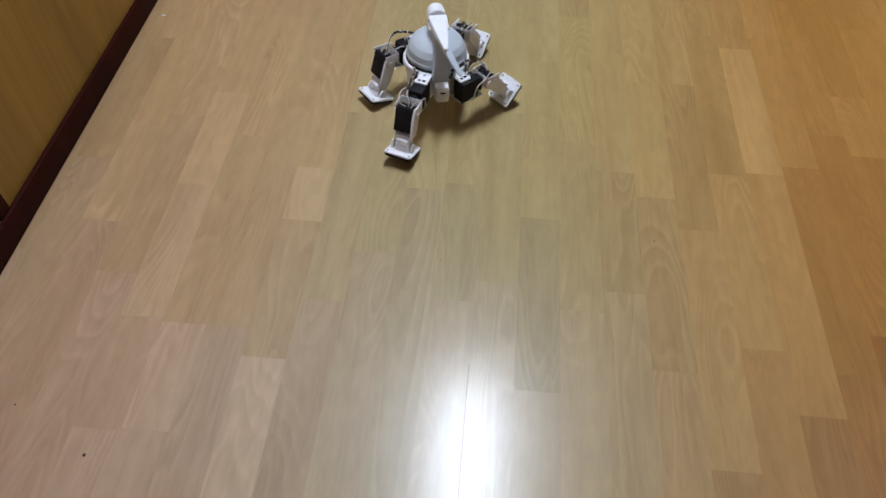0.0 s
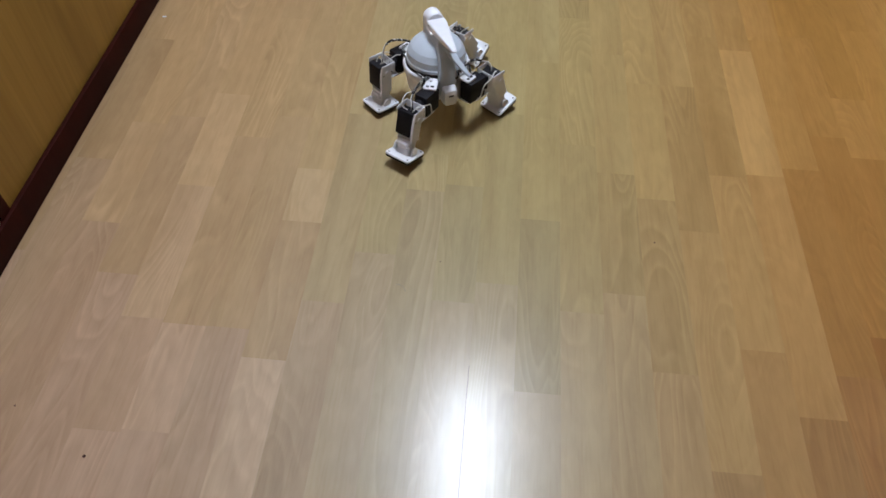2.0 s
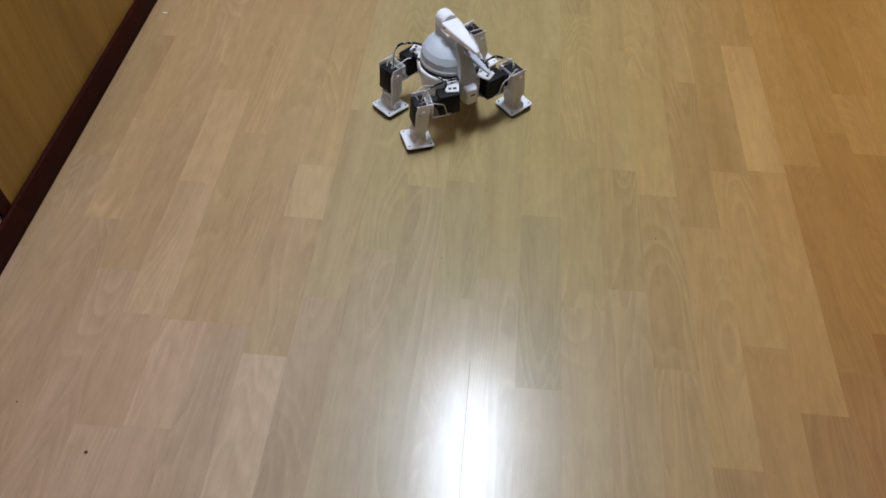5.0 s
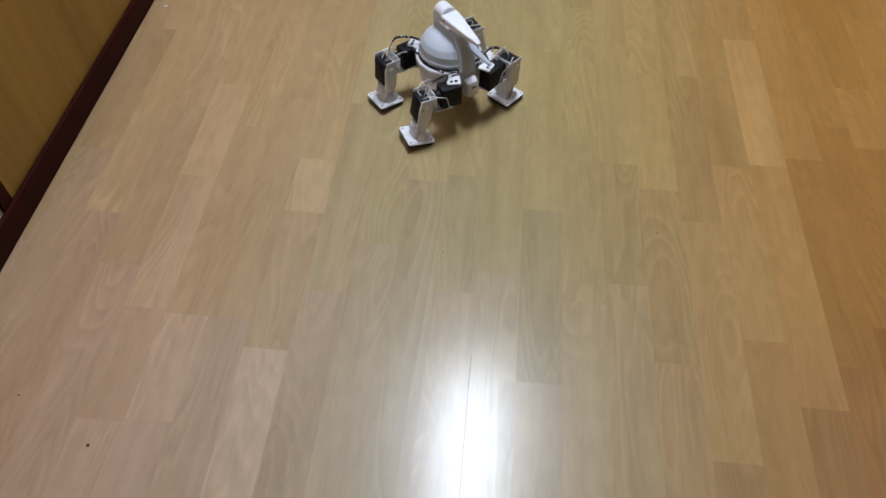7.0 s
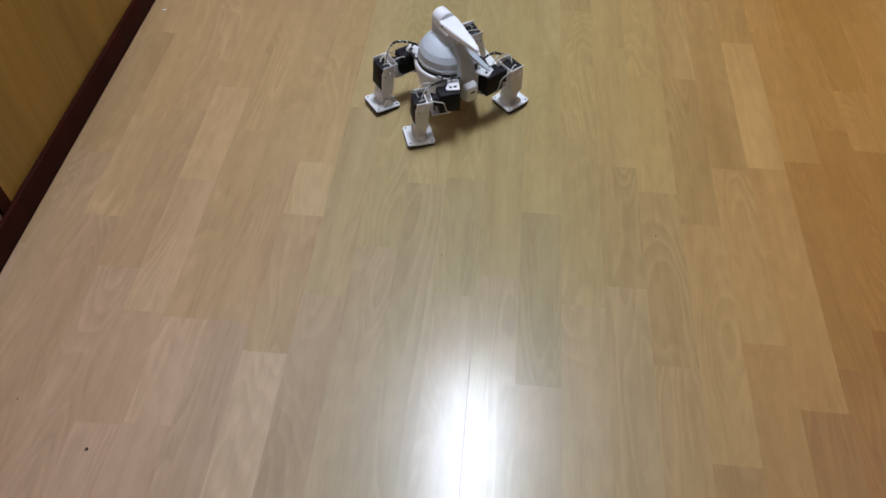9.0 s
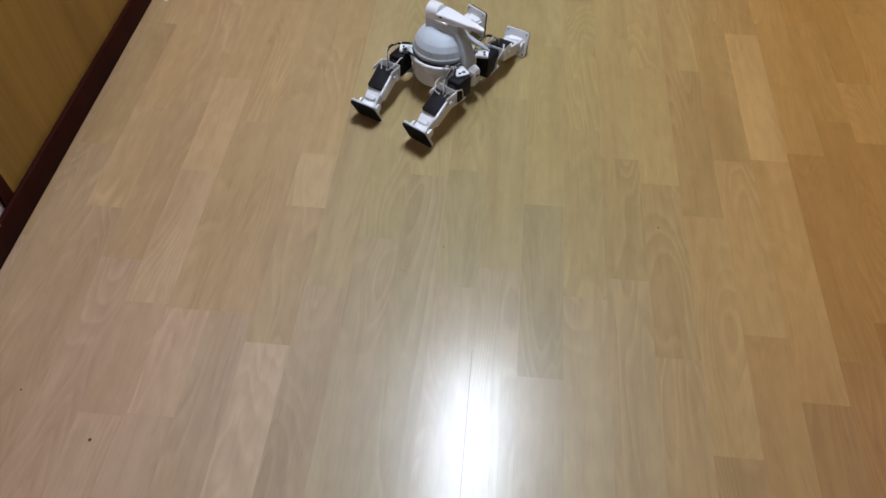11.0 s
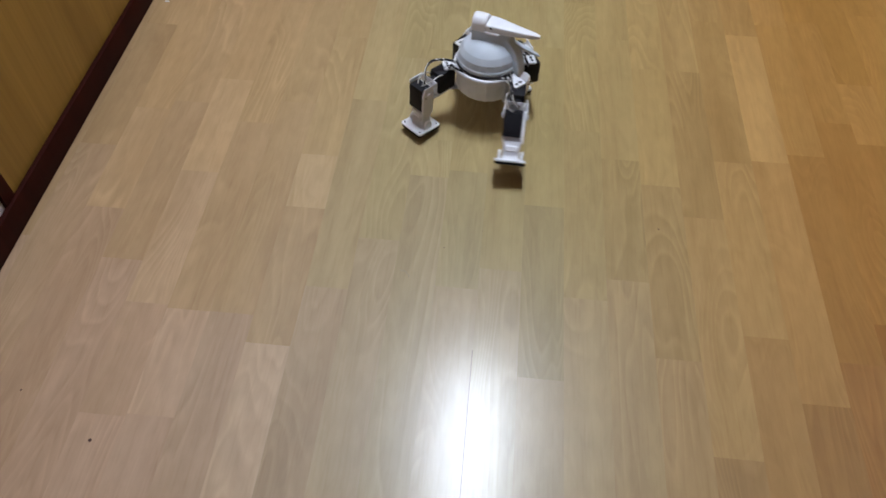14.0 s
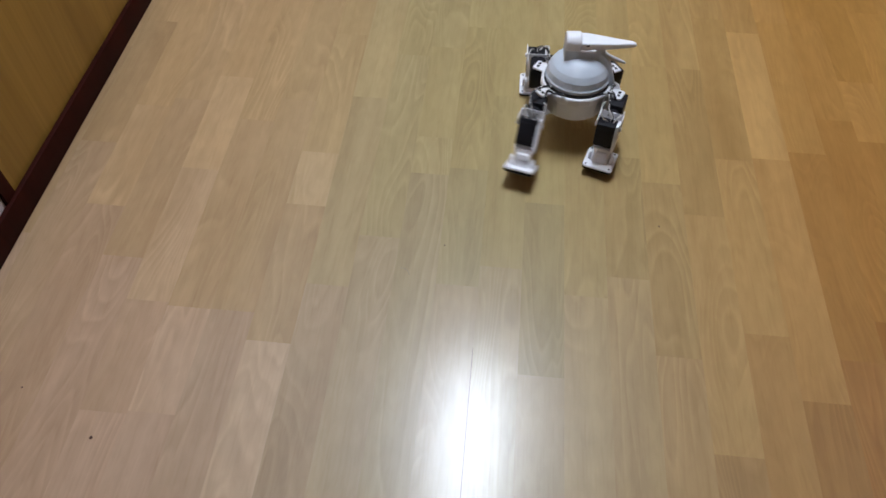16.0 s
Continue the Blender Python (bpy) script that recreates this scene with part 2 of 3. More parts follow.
# ---- the robot ----
HUB = ((0.0684, 0.0370), (0.0684, -0.0370), (-0.0617, 0.0370), (-0.0617, -0.0370))  # yaw axes of the four legs
REST = (45, -45, 135, -135)  # resting headings of the legs
PLATE_Z, KNEE_R, KNEE_Z, SHIN = 0.0654, 0.0576, 0.0386, 0.0709

robot = tagged(new("walking_robot"), "white printed four-legged robot with domed body and black servos", "robot")


def build_body():
    part("base", lathe([(0.030, 0.0165), (0.0485, 0.0165), (0.0515, 0.0192), (0.0555, 0.0500), (0.0572, 0.0535), (0.0588, 0.0550),
                        (0.0593, 0.0570), (0.0593, 0.0635), (0.0582, 0.0660), (0.0560, 0.0668), (0.0540, 0.0660)], 20), PRINT, robot, "white round base tub with a raised rim", None, 14)
    part("seam_ring", lathe([(0.0505, 0.0661), (0.0542, 0.0661), (0.0542, 0.0711), (0.0505, 0.0711)], 40), HOLE, robot, "dark gap under the dome")
    # the dome: an upright skirt, then broad facets
    dome = [(0.0520, 0.0712), (0.0535, 0.0722), (0.0535, 0.0772), (0.0520, 0.0792)]
    for a in (16, 32, 43, 54, 64, 73, 81, 88):
        dome.append((0.0520 * math.cos(radians(a)), 0.0792 + 0.0385 * math.sin(radians(a))))
    part("dome", lathe(dome, 24), PRINT_GREY, robot, "pale blue-grey dome with soft facets", None, 14.5)
    # neck: an upright box on the crown of the dome, reaching forward under the beak
    def section(x, w, z0, z1, r=0.003):
        return [(x, y, z + (z0 + z1) / 2) for y, z in rounded(w, z1 - z0, r)]
    part("neck", loft([section(-0.0280, 0.027, 0.100, 0.139), section(-0.0265, 0.029, 0.100, 0.141), section(-0.004, 0.029, 0.100, 0.141),
                       section(0.012, 0.028, 0.100, 0.140), section(0.026, 0.024, 0.104, 0.140), section(0.036, 0.018, 0.112, 0.136)]), PRINT_GREY, robot, "pale grey upright neck box", None, 40)
    head = bmesh.new()
    rings = []
    for x, s in ((-0.0285, 0.90), (-0.0272, 0.97), (-0.0245, 1.0), (-0.0080, 1.0), (-0.0055, 0.97), (-0.0042, 0.90)):
        ring = [(x, 0.0152 * s * math.cos(radians(a)), 0.1400 + 0.0145 * s * math.sin(radians(a))) for a in range(0, 181, 12)]
        ring += [(x, -0.0152 * s, 0.130), (x, 0.0152 * s, 0.130)]
        rings.append(ring)
    part("head", loft(rings, head), PRINT, robot, "white rounded head cap", None, 30)
    # beak: a long flat-topped wedge with a stepped root
    def bsec(x, w, z0, z1):
        return [(x, y, z + (z0 + z1) / 2) for y, z in rounded(w, z1 - z0, min(w, z1 - z0) * 0.22, 3)]
    beak = part("beak", loft([bsec(-0.0038, 0.0320, 0.1315, 0.1452), bsec(0.004, 0.0325, 0.1315, 0.1455), bsec(0.020, 0.0285, 0.1310, 0.1446), bsec(0.050, 0.0190, 0.1312, 0.1418),
                              bsec(0.075, 0.0110, 0.1328, 0.1402), bsec(0.0825, 0.0080, 0.1335, 0.1388), bsec(0.0848, 0.0040, 0.1348, 0.1375)]), PRINT, robot, "long white tapered beak", None, 40)
    part("flange", block((-0.0035, -0.0180, 0.1300), (0.0195, 0.0180, 0.1335), 0.0010), PRINT, beak, "white stepped edge at the root")
    part("slot", block((0.003, -0.0166, 0.1400), (0.008, 0.0166, 0.1425), 0.0004), HOLE, beak, "dark slot")
    # trunk: a rib from the neck down the front of the dome
    path = [(0.024, 0.124, 0.022), (0.035, 0.113, 0.024), (0.0440, 0.099, 0.026), (0.0505, 0.084, 0.029), (0.0555, 0.068, 0.033), (0.0560, 0.050, 0.034), (0.0510, 0.034, 0.028)]
    rows = []
    for i, (x, z, w) in enumerate(path):
        a, b = path[max(i - 1, 0)], path[min(i + 1, len(path) - 1)]
        t = Vector((b[0] - a[0], 0, b[1] - a[1])).normalized()
        n = Vector((-t.z, 0, t.x))
        rows.append([Vector((x, y, z)) + n * q for y, q in rounded(w, 0.013, 0.003)])
    part("trunk", loft(rows), PRINT_GREY, robot, "grey rib down the front of the dome", None, 40)
    # thin blade that sweeps from the trunk to the front left bracket
    blade = []
    for x, y, z, w, h in ((0.028, 0.002, 0.116, 0.017, 0.012), (0.043, 0.008, 0.108, 0.015, 0.009), (0.056, 0.0155, 0.0985, 0.0125, 0.0065),
                          (0.069, 0.0225, 0.0895, 0.010, 0.005), (0.079, 0.0285, 0.0820, 0.0070, 0.0038), (0.0815, 0.0300, 0.0800, 0.0040, 0.0025)):
        blade.append([(x + 0.47 * q, y - 0.88 * q, z + s) for q, s in rounded(w, h, min(w, h) * 0.3, 2)])
    part("jaw_blade", loft(blade), PRINT_GREY, robot, "thin grey blade curving to a bracket", None, 40)
    nose = part("bumper", loft([[(0.050, y, z + 0.0385) for y, z in rounded(0.025, 0.034, 0.004)], [(0.0680, y, z + 0.0385) for y, z in rounded(0.025, 0.034, 0.004)],
                                [(0.0750, y, z + 0.0375) for y, z in rounded(0.023, 0.030, 0.006)], [(0.0770, y, z + 0.0365) for y, z in rounded(0.016, 0.021, 0.005)]]),
                PRINT, robot, "white rounded block low on the front", None, 40)
    part("notch", block((0.0750, -0.0045, 0.041), (0.0777, 0.0045, 0.0445), 0.0006), HOLE, nose, "dark notch")
    for x, y in HUB:
        heading = math.degrees(math.atan2(y, x))
        place = pose(x, y, 0, 0, 0, heading)
        arm = block((-0.0225, -0.0125, 0.0190), (-0.0195, 0.0125, PLATE_Z), 0.0008)
        bracket = part("bracket", arm, PRINT, robot, "white servo bracket on the rim", place)
        part("plate", slab(0.0285, 0.0235, PLATE_Z - 0.0032, PLATE_Z, 0.003, 0.0006, (-0.0085, 0)), PRINT, bracket, "white top plate")
        part("plate", slab(0.0285, 0.0200, 0.0190, 0.0216, 0.003, 0.0006, (-0.0085, 0)), PRINT, bracket, "white lower strap")
        part("slot", block((-0.003, -0.0065, PLATE_Z - 0.0005), (0.0012, -0.0015, PLATE_Z + 0.0006)), HOLE, bracket, "dark slot")
        part("slot", block((-0.004, 0.0012, PLATE_Z - 0.0005), (0.0005, 0.0070, PLATE_Z + 0.0006)), HOLE, bracket, "dark slot")
        part("screw", lathe([(0.0022, PLATE_Z - 0.0005), (0.0022, PLATE_Z + 0.0008), (0.0014, PLATE_Z + 0.0013)], 12), SCREW, bracket, "steel screw",
             pose(-0.0165, 0, 0))
        # a sheathed lead from the gap under the dome over the rim to the servo
        turn = math.copysign(1, y) * radians(52 if x > 0 else 117)
        mid = (turn * 0.6 + radians(heading) * 0.4)
        part("lead", tube([(0.0515 * math.cos(turn), 0.0515 * math.sin(turn), 0.0680), (0.0575 * math.cos(turn), 0.0575 * math.sin(turn), 0.0712),
                           (0.0650 * math.cos(mid), 0.0650 * math.sin(mid), 0.0735), (x * 0.82, y * 1.14, 0.0715), (x * 0.88, y * 1.30, 0.0630)], 0.0021, None, 8, 6),
             CABLE, robot, "black braided lead")


def build_upper_leg():
    """The yaw servo with its arm; x points outward along the leg, the origin lies on the yaw axis at the body's floor level."""
    leg = part("upper_leg", block((-0.0105, -0.0125, 0.0222), (0.0265, 0.0125, PLATE_Z - 0.0036), 0.0016), SERVO, robot, "black servo block of the upper leg")
    part("lid", block((-0.0100, -0.0128, 0.052), (0.0270, 0.0128, 0.0545), 0.0005), SERVO, leg)
    part("horn", lathe([(0.0095, -0.004), (0.0105, -0.003), (0.0105, 0.004), (0.006, 0.006)], 18), SERVO, leg, "black toothed horn", pose(0.0300, 0, KNEE_Z + 0.006, 0, 90))
    for y, z in ((-0.006, 0.012), (0.006, 0.012), (-0.006, 0.0), (0.006, 0.0)):
        part("screw", lathe([(0.0016, 0), (0.0016, 0.0022), (0.0009, 0.003)], 10), SCREW, leg, "steel screw", pose(0.0385, y, KNEE_Z + z, 0, 90))
    part("link", block((0.0330, -0.0085, KNEE_Z - 0.010), (0.0385, 0.0085, KNEE_Z + 0.016), 0.001), SERVO, leg)
    part("strap", block((0.0060, -0.011, 0.0188), (0.0390, 0.011, 0.0218), 0.0006), PRINT, leg, "white lower arm")
    # the fork that grips the lower leg: a back plate and two thin arms
    fork = part("fork", block((0.0390, -0.0195, KNEE_Z - 0.004), (0.0406, 0.0195, KNEE_Z + 0.0195), 0.0006), PRINT, leg, "thin white fork round the knee")
    for s in (-1, 1):
        y0, y1 = sorted((s * 0.0178, s * 0.0196))
        part("arm", block((0.0400, y0, KNEE_Z + 0.0125), (0.0675, y1, KNEE_Z + 0.0195), 0.0006), PRINT, fork)
        part("pivot", lathe([(0.0036, -0.0014), (0.0040, -0.0006), (0.0040, 0.0010), (0.0030, 0.0016)], 14), PRINT, fork, "white pivot disc",
             pose(KNEE_R, s * 0.0200, KNEE_Z + 0.004, -90 * s))
    return leg


def build_cables(leg, side, high, out):
    """A braided loop over the servo, bare wires from it to the knee, and wires along the flank."""
    part("cable", tube([(-0.020, side * 0.0145, 0.066), (-0.012, side * 0.0155, 0.0715), (0.004, side * (0.0145 + 0.2 * high + 0.6 * out), 0.071 + 0.7 * high), (0.024, side * (0.011 + 0.3 * high + out), 0.0695 + high),
                        (0.036, side * (0.009 + 0.8 * out), 0.0680 + 0.8 * high)], 0.0022, None, 8, 7), CABLE, leg, "black braided cable loop")
    for k, shade in ((0.0, WIRE), (0.0022, BLACK_WIRE)):
        part("wire", tube([(0.033, side * (0.009 + 0.9 * out) + k * 0.4, 0.0685 + 0.85 * high), (0.044, side * (0.007 + 0.6 * out) + k, 0.0655 + 0.65 * high + 0.3 * k),
                           (0.053, 0.001 + 1.2 * k, 0.0600 + 0.15 * high), (0.0555, 0.001 + 1.4 * k, 0.0520)], 0.0008, None, 6, 6), shade, leg, "thin wire out of the braid")
    part("wire", tube([(0.020, side * 0.012, 0.060), (0.034, side * 0.017, 0.068), (0.050, side * 0.018, 0.067), (0.062, side * 0.011, 0.060), (0.059, side * 0.003, 0.0535)],
                      0.0010, None, 6, 6), WIRE, leg, "thin pale wire")
    part("wire", tube([(0.006, -side * 0.0130, 0.024), (0.014, -side * 0.0145, 0.028), (0.020, -side * 0.0160, 0.048), (0.034, -side * 0.0175, 0.056), (0.050, -side * 0.012, 0.060), (0.060, -side * 0.007, 0.0535)],
                      0.0011, None, 6, 6), WIRE, leg, "thin pale wire")


def build_lower_leg():
    """The knee servo, its shell and the foot; the origin is the knee, x points outward, the shin hangs down -z."""
    shin = part("lower_leg", block((-0.0125, -0.0168, -0.040), (0.0040, 0.0168, 0.0105), 0.0012), PRINT, robot, "white shell of the lower leg")
    part("servo", block((-0.0085, -0.0172, -0.0310), (0.0125, 0.0128, 0.0135), 0.0012), SERVO, shin, "black knee servo in the shell")
    part("lid", block((-0.0090, -0.0175, 0.0052), (0.0129, 0.0130, 0.0072), 0.0004), SERVO, shin)
    part("cheek", loft([[(x + 0.0005, y + 0.0155, -0.040) for x, y in rounded(0.021, 0.0048, 0.0012)], [(x, y + 0.0155, 0.002) for x, y in rounded(0.023, 0.0050, 0.0012)],
                        [(x - 0.001, y + 0.0155, 0.013) for x, y in rounded(0.018, 0.0046, 0.0012)]]), PRINT, shin, "white side cheek")
    part("screw", lathe([(0.0018, 0), (0.0018, 0.0012), (0.001, 0.0018)], 10), SCREW, shin, "steel screw", pose(0.006, 0.0168, -0.002, -90))
    ankle = part("ankle", loft([[(x - 0.0020, y, -SHIN + 0.003) for x, y in rounded(0.0260, 0.0300, 0.004)], [(x - 0.0020, y, -SHIN + 0.0075) for x, y in rounded(0.0210, 0.0270, 0.004)],
                                [(x - 0.0020, y, -0.052) for x, y in rounded(0.0190, 0.0260, 0.003)], [(x - 0.0010, y, -0.038) for x, y in rounded(0.0210, 0.0300, 0.002)]]), PRINT, shin,
                 "white ankle block", None, 40)
    part("boss", loft([[(0.0060, y, z - 0.0500) for y, z in rounded(0.0225, 0.0110, 0.0045)], [(0.0110, y, z - 0.0500) for y, z in rounded(0.0220, 0.0105, 0.0045)],
                       [(0.0128, y, z - 0.0500) for y, z in rounded(0.0190, 0.0070, 0.0030)]]), PRINT, ankle, "white rounded bar across the ankle", None, 40)
    for s in (-1, 1):
        part("lug", loft([[(x, s * y, z) for x, z in [(-0.007, -SHIN + 0.0035), (0.007, -SHIN + 0.0035), (0.0065, -SHIN + 0.012), (0.004, -SHIN + 0.0165), (0, -SHIN + 0.018),
                                                     (-0.004, -SHIN + 0.0165), (-0.0065, -SHIN + 0.012)]] for y in (0.0165, 0.0205)]), PRINT, ankle, "white upright lug")
    foot = part("foot_plate", slab(0.0505, 0.0505, -SHIN - 0.0008, -SHIN + 0.0032, 0.005, 0.0009), PRINT, shin, "white square foot plate with rounded corners")
    part("sole", slab(0.0490, 0.0490, -SHIN - 0.0052, -SHIN - 0.0010, 0.005, 0.0008), RUBBER, foot, "black rubber sole")
    for sx in (-1, 1):
        for sy in (-1, 1):
            part("hole", lathe([(0.0016, -SHIN + 0.0030), (0.0016, -SHIN + 0.0036)], 10), HOLE, foot, "dark screw hole", pose(sx * 0.0198, sy * 0.0198, 0))
    return shin


def copy_part(ob):
    """A second leg of the same meshes, under the same body."""
    made = {}
    for o in (ob, *ob.children_recursive):
        c = o.copy()
        scene.collection.objects.link(c)
        made[o] = c
        if o is not ob:
            c.parent = made[o.parent]
    return made[ob]


def mirrored(ob):
    """Turns a leg of the right side into one of the left side: its open flank lies on the other side."""
    flip = Matrix.Diagonal((1, -1, 1, 1))
    for o in (ob, *ob.children_recursive):
        o.data.transform(flip)
        o.data.flip_normals()
        o.matrix_basis = flip @ o.matrix_basis @ flip
    return ob


build_body()
upper_legs = [build_upper_leg()]
for _ in range(3):
    upper_legs.append(copy_part(upper_legs[0]))
right_leg, left_leg = build_lower_leg(), mirrored(build_lower_leg())
lower_legs = [left_leg, right_leg, copy_part(left_leg), copy_part(right_leg)]  # front left, front right, back left, back right
for i, leg in enumerate(upper_legs):
    build_cables(leg, (1, -1, -1, 1)[i], (0.014, 0.002, 0.010, 0.012)[i], (0.0, 0.0, 0.0, -0.022)[i])

# ---- dirt on the floor ----


def crumb(x, y, r, label="small dark crumb lying on the wooden floor"):
    bm = bmesh.new()
    bmesh.ops.create_icosphere(bm, subdivisions=2, radius=r)
    for v in bm.verts:
        v.co *= 1 + 0.35 * noise.noise(v.co * 900 + Vector((x * 50, y * 50, 0)))
        v.co.z *= 0.5
    low = min(v.co.z for v in bm.verts)
    ob = finish(bm, "crumb", CRUMB, None, label, pose(x, y, -low))
    tagged(ob, category="crumb", group="crumbs on the floor")


crumb(-0.489, 0.330, 0.0023, "dark brown oval crumb lying on the wooden floor")
crumb(-0.610, 0.390, 0.0014)
crumb(-0.058, 0.693, 0.0011)
crumb(0.282, 0.767, 0.0013)
hair = finish(tube([(-0.122, 0.643, 0.0006), (-0.115, 0.642, 0.0012), (-0.109, 0.637, 0.0012), (-0.106, 0.631, 0.0006)], 0.00038, None, 5, 5), "lint_thread", LINT, None,
              "short curved dark thread lying on the floor")
tagged(hair, category="thread")
chip = finish(block((-0.004, -0.0015, 0.0), (0.004, 0.0015, 0.0015), 0.0005), "paper_scrap", PRINT, None, "tiny white scrap beside the dark baseboard", pose(-0.697, 1.274, 0.0001, 0, 0, 10))
tagged(chip, category="scrap")

# ---- the floor: strips 65 mm wide, each piece with its own tone and a painted colour cast ----
STRIP = 0.065
floor = finish(block((-0.95, -1.9, -0.06), (1.24, 3.3, -0.0012)), "floor", SUBFLOOR, None, "oak laminate floor of narrow strips in mixed tones with a soft gloss", None, 0)
tagged(floor, category="floor", kind="structure")


def plank_mesh(length):
    w, h, c = STRIP / 2 - 0.00001, length / 2 - 0.00001, 0.00005
    v = [(sx * (w - i), sy * (h - i), z) for i, z in ((0, -0.0012), (0, -c), (c, 0)) for sx, sy in ((-1, -1), (1, -1), (1, 1), (-1, 1))]
    f = [(a * 4 + i, a * 4 + (i + 1) % 4, a * 4 + 4 + (i + 1) % 4, a * 4 + 4 + i) for a in (0, 1) for i in range(4)] + [(8, 9, 10, 11)]
    return v, f


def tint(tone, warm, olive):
    """Lighter strips are paler, darker ones redder; warm and olive paint in the camera's colour cast and the dimmer
    right side.
    """
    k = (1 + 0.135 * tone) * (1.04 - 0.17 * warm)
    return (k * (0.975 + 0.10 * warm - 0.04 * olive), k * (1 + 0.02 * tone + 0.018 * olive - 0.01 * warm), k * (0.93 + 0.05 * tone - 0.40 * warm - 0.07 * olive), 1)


VIEW_CAST_N = (0, 5, 6.6, 9, 13, 16.6, 18.4)
VIEW_CAST = (  # near, middle and far, from the left wall to the right: pinkish, olive, sand, red-brown camera cast, haze and falloff
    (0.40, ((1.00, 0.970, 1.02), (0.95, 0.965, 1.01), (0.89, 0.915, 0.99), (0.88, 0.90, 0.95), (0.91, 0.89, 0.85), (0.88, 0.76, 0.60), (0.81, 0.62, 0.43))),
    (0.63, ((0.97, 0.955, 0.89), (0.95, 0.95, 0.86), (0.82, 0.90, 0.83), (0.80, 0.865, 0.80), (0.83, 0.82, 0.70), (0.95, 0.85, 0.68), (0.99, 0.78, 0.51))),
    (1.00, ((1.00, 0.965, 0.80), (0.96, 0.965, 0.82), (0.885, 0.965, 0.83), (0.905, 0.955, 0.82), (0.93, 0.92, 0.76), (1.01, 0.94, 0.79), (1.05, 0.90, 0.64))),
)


def view_cast(n, y):
    """The camera's colour cast and the light's haze and falloff at strip n, depth y, painted into the boards."""
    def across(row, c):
        n1 = min(max(n, VIEW_CAST_N[0]), VIEW_CAST_N[-1])
        for a, b, p, q in zip(VIEW_CAST_N, VIEW_CAST_N[1:], row, row[1:]):
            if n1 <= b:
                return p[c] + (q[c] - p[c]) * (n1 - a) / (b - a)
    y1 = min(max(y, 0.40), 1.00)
    (ya, ra), (yb, rb) = VIEW_CAST[:2] if y1 <= 0.63 else VIEW_CAST[1:]
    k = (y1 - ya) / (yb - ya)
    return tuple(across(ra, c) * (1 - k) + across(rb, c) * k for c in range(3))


pieces = random.Random(5)


def strip(n, ends):
    """Strip n from near to far: (where a piece begins, its tone); the last one runs on to the far wall in random pieces."""
    x = (n + 0.5 - 10) * STRIP
    cuts = [(y, t) for y, t in ends]
    y = cuts[0][0]
    while y > -1.7:
        y -= pieces.uniform(0.3, 0.6)
        cuts.insert(0, (max(y, -1.78), pieces.uniform(-1, 1)))
    y = cuts[-1][0]
    while y < 3.0:
        y += pieces.uniform(0.35, 0.6)
        cuts.append((min(y, 3.1), pieces.uniform(-1, 1)))
    cuts = [c for c in cuts if c[0] < 3.1] + [(3.19, 0)]
    # camera cast painted by strip: orange and dimmer to the right, olive mid-floor
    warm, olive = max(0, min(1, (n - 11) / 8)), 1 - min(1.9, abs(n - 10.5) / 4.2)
    spare_v, spare_f = [], []
    for (a, tone), (b, _) in zip(cuts, cuts[1:]):
        v, f = plank_mesh(b - a)
        if b > 0.2 and a < 1.75 and -2 <= n <= 22:
            me = bpy.data.meshes.new("plank")
            me.from_pydata(v, [], f)
            me.materials.append(OAK)
            ob = new("plank", me)
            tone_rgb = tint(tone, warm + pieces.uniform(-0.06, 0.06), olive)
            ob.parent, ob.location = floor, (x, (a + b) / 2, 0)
            ob.color = (*(p * q for p, q in zip(tone_rgb, view_cast(n, (max(a, 0.27) + min(b, 1.5)) / 2))), 1)
        else:
            k = len(spare_v)
            spare_v.extend((p[0] + x, p[1] + (a + b) / 2, p[2]) for p in v)
            spare_f.extend(tuple(i + k for i in q) for q in f)
    if spare_v:
        me = bpy.data.meshes.new("plank_rest")
        me.from_pydata(spare_v, [], spare_f)
        me.materials.append(OAK)
        ob = new("plank_rest", me)
        ob.parent, ob.color = floor, (*(p * q for p, q in zip(tint(0, warm, olive), view_cast(n, 0.8))), 1)
        tagged(ob, "oak laminate strip beyond", kind="stuff")


